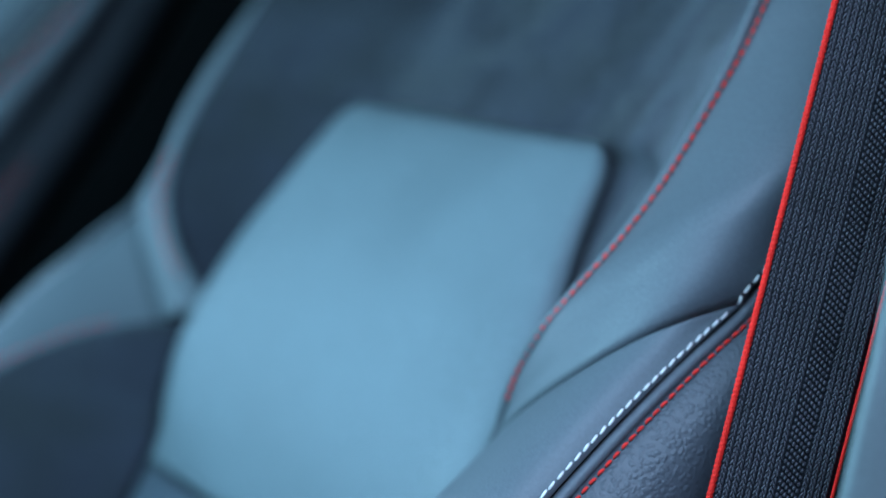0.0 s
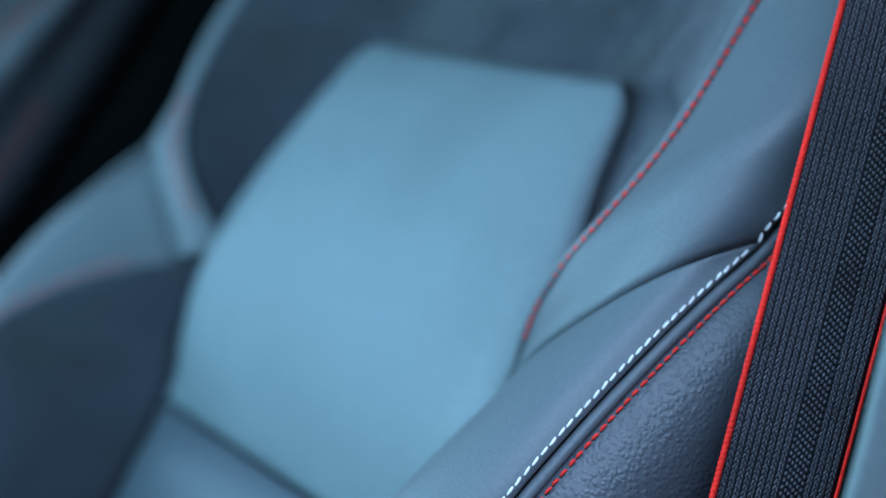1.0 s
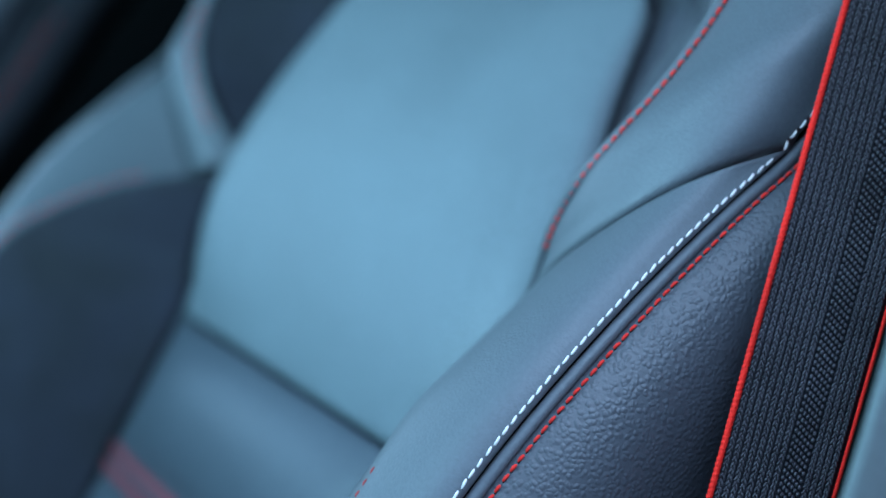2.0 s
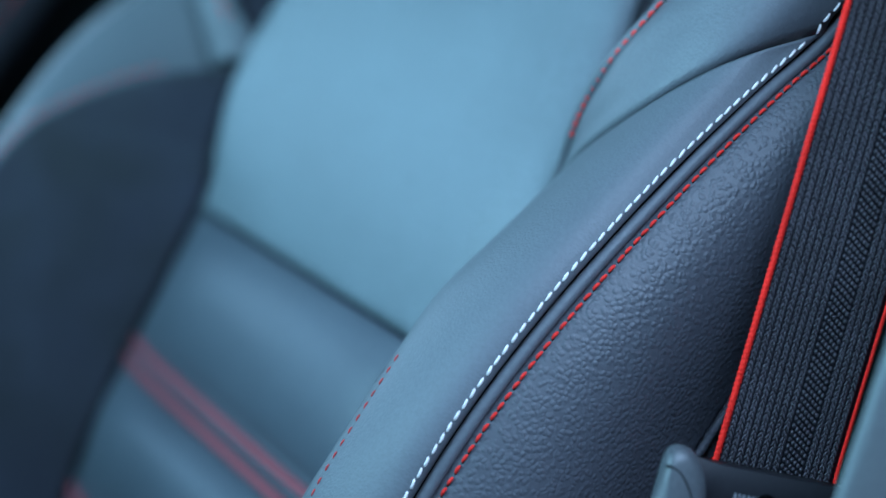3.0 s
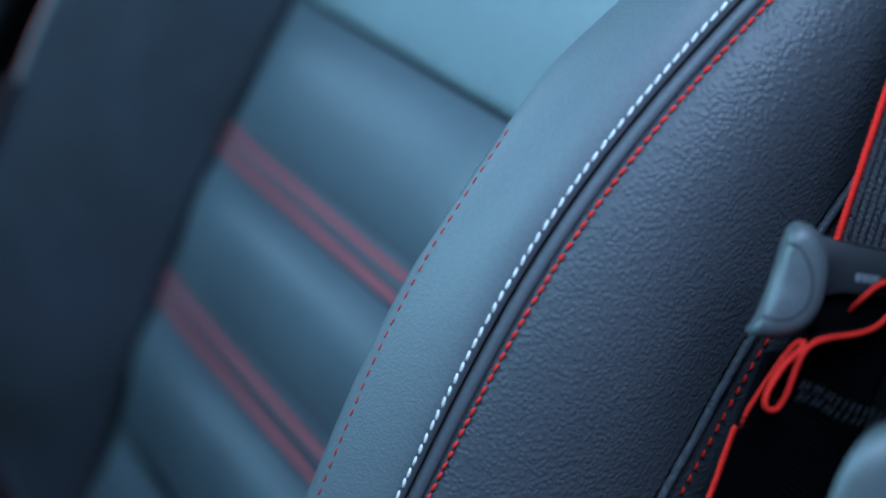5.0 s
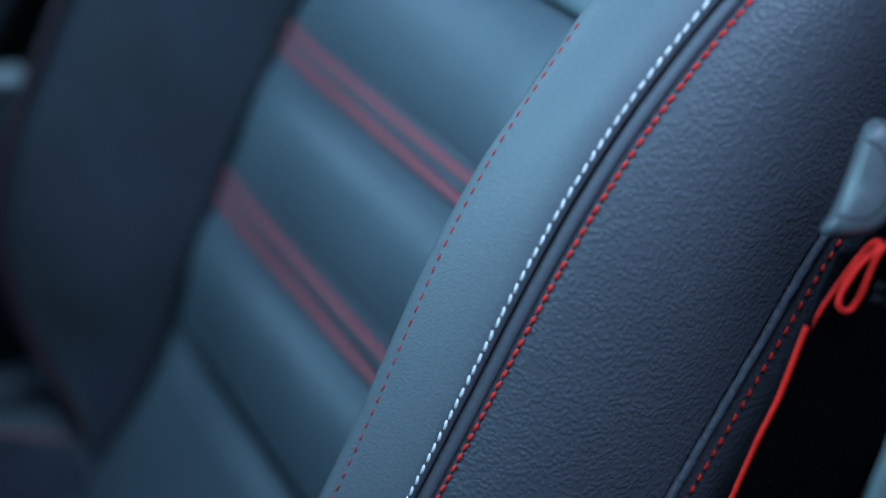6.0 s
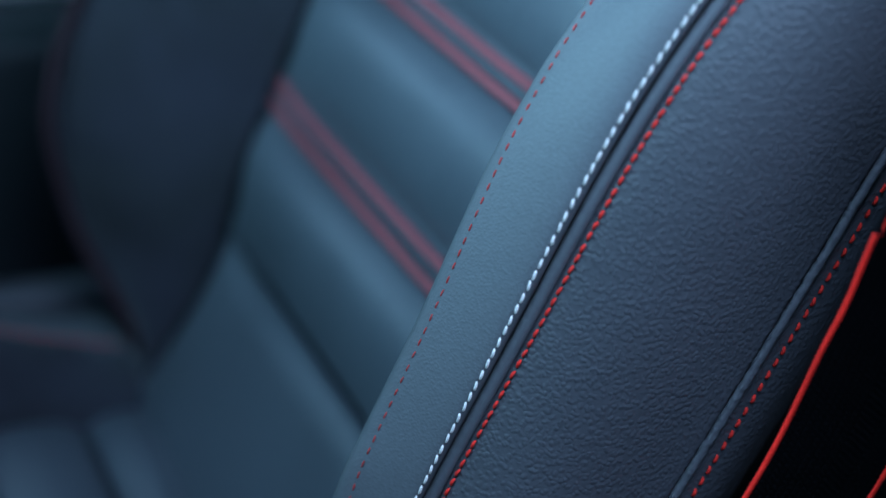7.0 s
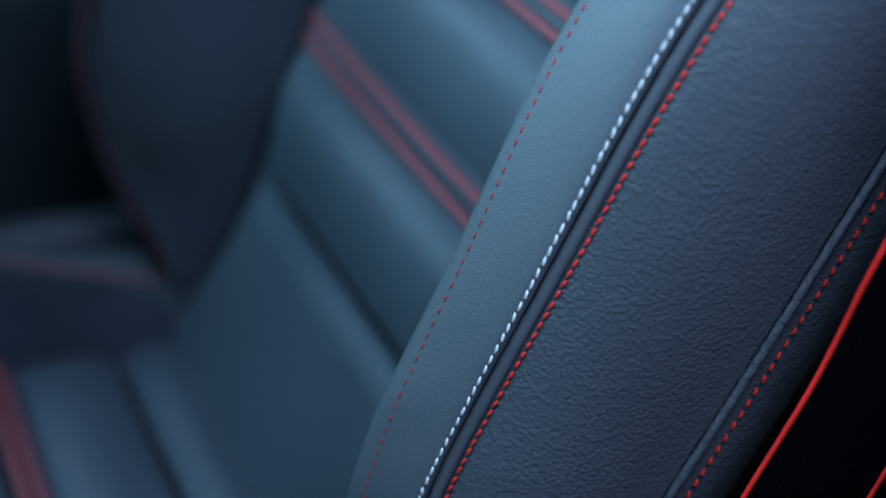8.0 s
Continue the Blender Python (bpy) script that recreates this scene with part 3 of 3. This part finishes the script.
def weave(left, right, length=0.0028, radius=0.00052):
    """The threads that show on the webbing: plaited columns along it and a band of short staggered ones."""
    wide = np.linalg.norm(right[0] - left[0])
    s = np.r_[0, np.cumsum(np.linalg.norm(np.diff(left, axis=0), axis=1))]
    u = np.linspace(0, 1, 3)[:, None, None]
    g = left[None] * (1 - u) + right[None] * u
    nn = toward(g, normals(g), (-1, 0.5, 0))[1]
    rows = []  # across, along, lean, length, radius
    for lo, hi, columns in ((0.03, 0.53, 8), (0.735, 0.97, 4)):
        for k in range(columns):
            for half in (0, 1):
                a = lo + (hi - lo) * (k + 0.3 + 0.4 * half) / columns
                at = np.arange(0.002, s[-1] - 0.002, 0.0023) + 0.00115 * half + 0.00063 * k
                rows += [(a, x, 0.3 if half else -0.3, length, radius) for x in at]
    for k in range(6):
        a = 0.553 + 0.0315 * k
        at = np.arange(0.002, s[-1] - 0.002, 0.0026) + 0.0013 * (k % 2)
        rows += [(a, x, 0.1, 0.0018, 0.0007) for x in at]
    rows = np.array(rows)
    rng = np.random.RandomState(4)
    rows[:, 1] += rng.uniform(-0.00012, 0.00012, len(rows))
    rows[:, 2] += rng.uniform(-0.12, 0.12, len(rows))
    at = rows[:, 1].clip(0, s[-1])
    p, q, n = [np.stack([np.interp(at + d, s, line[:, k]) for k in range(3)], 1) for d, line in ((0, left), (0.0005, left), (0, nn))]
    along = (q - p) / np.linalg.norm(q - p, axis=1, keepdims=True)
    side = (right[0] - left[0]) / wide
    side = side - along * (along @ side)[:, None]
    side /= np.linalg.norm(side, axis=1, keepdims=True)
    c, k = np.cos(rows[:, 2])[:, None], np.sin(rows[:, 2])[:, None]
    x, y = along * c + side * k, side * c - along * k
    p = p + (right[0] - left[0]) * rows[:, :1] + n * 0.0001
    shape = [(-0.5, 0.3, -0.3), (-0.25, 0.9, 0.25), (0.25, 0.9, 0.25), (0.5, 0.3, -0.3)]
    verts, faces = [], []
    angles = np.linspace(0, 2 * math.pi, 6, endpoint=False)
    for dx, r, up in shape:
        for w in angles:
            verts.append(p + x * rows[:, 3:4] * dx + rows[:, 4:5] * (y * r * math.cos(w) + n * (up + r * math.sin(w))))
    verts = np.stack(verts, 1).reshape(-1, 3)
    for i in range(len(rows)):
        b = i * 24
        for j in range(3):
            for e in range(6):
                f = (e + 1) % 6
                faces.append((b + 6 * j + e, b + 6 * j + f, b + 6 * j + 6 + f, b + 6 * j + 6 + e))
    bm = bmesh.new()
    me = bpy.data.meshes.new("weave")
    me.from_pydata(verts.tolist(), [], faces)
    bm.from_mesh(me)
    bpy.data.meshes.remove(me)
    bmesh.ops.recalc_face_normals(bm, faces=bm.faces[:])
    return bm


def edge_cord(line, radius=0.00115, sides=10):
    """A braided selvage cord along the webbing."""
    line = np.array(line)
    s = np.r_[0, np.cumsum(np.linalg.norm(np.diff(line, axis=0), axis=1))]
    line = spline(line[::max(1, len(line) // 60)], int(s[-1] / 0.0005))
    s = np.linspace(0, s[-1], len(line))
    bm = tube(line, radius, sides)
    bm.verts.ensure_lookup_table()
    for i, p in enumerate(line):
        for k in range(sides):
            v = bm.verts[i * sides + k]
            grow = 1 + 0.16 * math.sin(2 * math.pi * (s[i] / 0.0021 + (k / sides if k % 2 else -k / sides)))
            v.co = Vector(p) + (v.co - Vector(p)) * grow
    return bm


belt = thing("seat_belt", "black woven seat belt with red edges hanging beside the seat", "seat belt")
upper_l = spline([(-0.33, -0.169, 1.135), (-0.33, -0.155, 1.066), (-0.33, -0.136, 0.973), (-0.33, -0.117, 0.88), (-0.331, -0.0985, 0.795), (-0.332, -0.095, 0.775)], 1300)
upper_r = upper_l + np.array([-0.0225, -0.0395, 0.0035])
webbing = part("upper_webbing", ribbon(upper_l[::8], upper_r[::8]), WEB, belt)
tagged(part("weave", weave(upper_l, upper_r), WEB_THREAD, webbing, "dark grey plaited threads"), kind="stuff")
part("red_edge", edge_cord(upper_l), RED_EDGE, belt)
part("red_edge", edge_cord(upper_r + np.array([-0.0008, 0.0, 0.0]), 0.0007), RED_EDGE, belt)
lower_l = spline([(-0.345, -0.061, 0.762), (-0.345, -0.0525, 0.7335), (-0.3435, -0.0475, 0.7078), (-0.342, -0.0425, 0.690), (-0.34, -0.0306, 0.6483), (-0.34, -0.0095, 0.603), (-0.338, 0.01, 0.55), (-0.33, 0.03, 0.47)], 420)
lower_r = lower_l + np.array([-0.02, -0.043, 0.012])
# core and threads take the darkened copy, as this run hangs in shade
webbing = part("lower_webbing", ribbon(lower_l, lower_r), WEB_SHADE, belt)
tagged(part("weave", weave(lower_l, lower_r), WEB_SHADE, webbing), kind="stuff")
part("red_edge", edge_cord(lower_l[38:], 0.00095), RED_EDGE, belt)
part("red_edge", edge_cord(lower_r[150:], 0.0009), RED_EDGE, belt)
# slack webbing folded below the tongue, seen on its edge
fold_line = spline([(-0.326, -0.094, 0.752), (-0.342, -0.0925, 0.7685), (-0.352, -0.0888, 0.7762), (-0.361, -0.0862, 0.786), (-0.364, -0.0895, 0.7916), (-0.366, -0.0925, 0.7933), (-0.368, -0.0946, 0.7906), (-0.368, -0.0943, 0.7844), (-0.367, -0.0918, 0.7794), (-0.366, -0.087, 0.7761), (-0.365, -0.0794, 0.775), (-0.364, -0.0716, 0.7747), (-0.363, -0.0659, 0.7731), (-0.362, -0.0628, 0.7691), (-0.361, -0.0613, 0.761), (-0.361, -0.059, 0.7533), (-0.361, -0.0555, 0.7489), (-0.361, -0.0514, 0.7505), (-0.36, -0.0514, 0.7541), (-0.359, -0.0547, 0.7591), (-0.358, -0.0595, 0.7642), (-0.3585, -0.0662, 0.7705), (-0.3545, -0.0655, 0.769), (-0.351, -0.0615, 0.7585), (-0.348, -0.0591, 0.7492), (-0.346, -0.0563, 0.7403), (-0.345, -0.0542, 0.7304)], 320)
deep = np.array([0.030, -0.032, -0.006])
u = np.linspace(0, 1, 8)[:, None, None]
# shade inside the fold is painted in by the near-black copy
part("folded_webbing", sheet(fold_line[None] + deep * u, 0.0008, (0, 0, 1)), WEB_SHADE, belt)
part("red_edge", edge_cord(fold_line, 0.0008), RED_EDGE, belt)

# the sewn end of the slack, a double row of dark threads
sewn = spline([(-0.363, -0.0627, 0.7584), (-0.365, -0.0706, 0.755), (-0.368, -0.0789, 0.7504), (-0.373, -0.0896, 0.7471), (-0.38, -0.1062, 0.7414)], 40)
facing = np.tile((-0.75, 0.55, 0.35), (40, 1))
sew(MESH_TACK, [m @ pose(0, 0, 0, 0, 0, 78) for m in seam_places(sewn, facing, pitch=0.0026)] + [m @ pose(0, 0, 0, 0, 0, 66) for m in seam_places(sewn + np.array([0, 0.0005, -0.0042]), facing, pitch=0.0028)], belt, True, "sewn_end")

# tongue on the belt: a cap at its end, a dark bar across the webbing
tongue = thing("belt_tongue", "dark plastic belt tongue with a rounded grey end, on the belt", "belt tongue")
T_AT = Vector((-0.3545, -0.0855, 0.785))
T_A = Vector((-0.42, -0.895, -0.13)).normalized()
T_N = Vector((-0.75, 0.58, 0.3))
T_N = (T_N - T_A * T_N.dot(T_A)).normalized()
T_B = T_N.cross(T_A)
if T_B.z < 0:
    T_B = -T_B


def on_tongue(a, b, n):
    return T_AT + T_A * a + T_B * b + T_N * n


def slab(outline, n0, n1, round_by=0.003):
    """A flat shape on the tongue's plane, with its front edge rounded."""
    bm = bmesh.new()
    c = np.mean(outline, axis=0)
    rings = []
    for k, inset in ((n0, 0.0), (n1 - round_by, 0.0), (n1 - round_by * 0.62, 0.08), (n1 - round_by * 0.3, 0.3), (n1 - round_by * 0.08, 0.65), (n1, 1.0)):
        ring = []
        for a, b in outline:
            d = np.array((a, b)) - c
            f = 1 - inset * round_by / max(np.linalg.norm(d), 1e-6)
            ring.append(bm.verts.new(on_tongue(c[0] + d[0] * f, c[1] + d[1] * f, k)))
        rings.append(ring)
    for lo, hi in zip(rings, rings[1:]):
        for i in range(len(lo)):
            j = (i + 1) % len(lo)
            bm.faces.new((lo[i], lo[j], hi[j], hi[i]))
    bm.faces.new(rings[-1])
    bm.faces.new(rings[0][::-1])
    bmesh.ops.recalc_face_normals(bm, faces=bm.faces[:])
    return bm


cap_line = spline([(-0.0253, 0.0185), (-0.0225, 0.0212), (-0.0166, 0.0206), (-0.011, 0.0145), (-0.0084, 0.0066), (-0.0081, -0.0022), (-0.0102, -0.0105), (-0.0146, -0.0160), (-0.0211, -0.0190), (-0.028, -0.0202), (-0.0325, -0.019), (-0.0300, -0.012), (-0.0278, 0.0), (-0.0264, 0.0125), (-0.0254, 0.0183)], 56)[:-1]
cap = part("end_cap", slab(cap_line, -0.002, 0.0055, 0.0062), PLASTIC, tongue, "rounded grey plastic end")
inner = spline([(-0.0262, 0.0136), (-0.0236, 0.0135), (-0.0195, 0.0108), (-0.0152, 0.0036), (-0.0148, -0.0050), (-0.0186, -0.0105), (-0.0235, -0.0125), (-0.0295, -0.0122)], 40)
part("recess_rim", tube([on_tongue(a, b, 0.0052) for a, b in inner], 0.0005, 6), BLACK_PLASTIC, cap)
bar = part("bar", slab([(-0.016, 0.0185), (-0.006, 0.0172), (0.03, 0.0162), (0.06, 0.015), (0.062, 0.004), (0.03, 0.0022), (-0.004, 0.0), (-0.016, -0.004)], -0.014, 0.003, 0.002), DARK_PLASTIC, tongue, "dark plastic bar across the webbing")
# solid near-black slab put in for the shade under the bar
part("slot_shade_slab", slab([(-0.012, 0.0), (0.06, 0.005), (0.06, -0.012), (-0.012, -0.014)], -0.014, -0.0025, 0.002), WEB_SHADE, tongue)
part("latch_plate", slab([(0.016, 0.0035), (0.052, 0.0035), (0.052, -0.001), (0.016, -0.001)], -0.008, 0.0034, 0.0004), DARK_PLASTIC, tongue)
for k in range(14):
    a = 0.0165 + 0.0025 * k
    part("latch_tooth", slab([(a, 0.0028), (a + 0.0012, 0.0028), (a + 0.0012, -0.0004), (a, -0.0004)], 0.0030, 0.0040, 0.0002), PLASTIC, tongue)
for a, w in ((0.0006, 0.0016), (0.0025, 0.0010), (0.0038, 0.0016), (0.0057, 0.0012), (0.0072, 0.0014), (0.0089, 0.0012), (0.0104, 0.0018), (0.0143, 0.0014), (0.0160, 0.0012), (0.0175, 0.0016), (0.0196, 0.0010), (0.0210, 0.0012), (0.0226, 0.0010)):
    part("printed_mark", slab([(a, 0.0080 - 0.3 * w), (a + 0.55 * w, 0.0080), (a + 0.6 * w, 0.0046), (a + 0.05 * w, 0.0046 + 0.4 * w)], 0.0025, 0.0032, 0.0001), PRINT, tongue)
part("printed_ring", tube([on_tongue(0.0282 + 0.0024 * math.cos(w), 0.0065 + 0.0026 * math.sin(w), 0.0031) for w in np.linspace(0, 2 * math.pi, 24)], 0.0004, 5), PRINT, tongue)

# ---- cabin ----
def slab_wall(name, box, material, label, category):
    return tagged(part(name, block(*box, 0.0), material, smooth=False), label, category, kind="structure")


slab_wall("floor", (-0.45, 1.5, -1.3, 1.4, 0.15, 0.2), CARPET, "black carpeted car floor", "floor")
slab_wall("ground", (-60, 60, -60, 60, -0.35, -0.3), ASPHALT, "dark asphalt ground outside the car", "ground")
# unseen wall, added to keep horizon light off the belt and seat side
slab_wall("wall_sky_block", (-3.2, -3.0, -6, 6, -0.3, 2.2), ASPHALT, "dark rough unseen wall added to block low sky light", "wall")
# unseen roof, run further forward to cut overhead light on the cushion
slab_wall("ceiling", (-0.45, 1.5, -1.3, 0.7, 1.55, 1.6), LINER, "dark roof lining", "ceiling")
slab_wall("wall_far_door", (1.45, 1.52, -0.35, 0.68, 0.2, 1.0), LINER, "dark far door panel below its window", "door panel")
slab_wall("wall_far_roof_rail", (1.45, 1.52, -0.35, 0.68, 1.42, 1.55), LINER, "dark roof rail over the far window", "roof rail")
slab_wall("wall_rear", (-0.45, 1.5, -1.35, -1.3, 0.2, 1.55), LINER, "dark rear bulkhead of the cabin", "wall")
slab_wall("wall_far_rear", (1.45, 1.5, -1.3, -0.35, 0.2, 1.55), LINER, "dark rear quarter beside the far seat", "wall")
slab_wall("wall_near_rear", (-0.45, -0.40, -1.3, -0.32, 0.2, 1.55), LINER, "dark lining behind the door opening", "wall")
# unseen rail, added as a blocker between door lamp and far seat
slab_wall("wall_roof_rail", (-0.45, -0.38, -1.3, 0.68, 1.3, 1.55), LINER, "dark unseen roof rail, added to keep the door lamp off the far seat", "roof rail")
# unseen; its height is set to hold the windscreen lamp off the cushion
slab_wall("wall_dashboard", (-0.45, 1.5, 0.68, 1.3, 0.2, 0.97), LINER, "dark unseen dashboard front, set to shade the lower seat", "dashboard")
# out of view; the open door is added to cut low light from front-left
door = tagged(part("wall_open_door", block(-0.42, 0.42, -0.04, 0.04, 0.25, 1.0, 0.03), LINER), "dark lining of the wide open door, unseen, added to block low light", "car door", kind="structure")
door.matrix_world = pose(-0.9, 0.98, 0.0, 0, 0, -22)
slab_wall("wall_sill", (-0.52, -0.42, -0.3, 1.0, 0.1, 0.42), BLACK_PLASTIC, "black door sill", "sill")

pillar = thing("door_pillar", "pale grey trim of the door pillar beside the belt", "car pillar")
edge_line = spline([(-0.42, -0.125, 1.5), (-0.42, -0.112, 1.2), (-0.42, -0.098, 0.99), (-0.42, -0.091, 0.932), (-0.42, -0.0815, 0.88), (-0.42, -0.064, 0.812), (-0.42, -0.0515, 0.784), (-0.42, -0.046, 0.768), (-0.42, -0.0365, 0.7652), (-0.42, -0.031, 0.7615), (-0.42, -0.0275, 0.752), (-0.42, -0.02, 0.72), (-0.42, 0.003, 0.60)], 140)
turns = np.array([(0.014, -0.018, 0), (0.004, -0.004, 0), (0.0, -0.006, 0), (-0.001, -0.05, 0), (0.004, -0.12, 0), (0.02, -0.2, 0)])
edge_line = edge_line + np.array([0, -0.003, 0])
part("pillar_trim", sheet(edge_line[None] + turns[:, None], 0.004, (-1, 0.3, 0)), TRIM, pillar)

console = thing("centre_console", "black centre console between the two seats", "car console")
part("console_body", block(0.36, 0.46, -0.45, 0.7, 0.2, 0.556, 0.015), CONSOLE_PLASTIC, console)
part("trim_bar", tube([(0.45, y, 0.563 + 0.006 * (y - 0.03)) for y in (0.036, 0.038, 0.05, 0.1, 0.2, 0.3)], 0.009, 12), METAL, console, "bright brushed metal bar")

passenger = tagged(copy_thing(seat, pose(0.78, 0.095, 0.0)), "matching black sports seat beyond the centre console in shade")
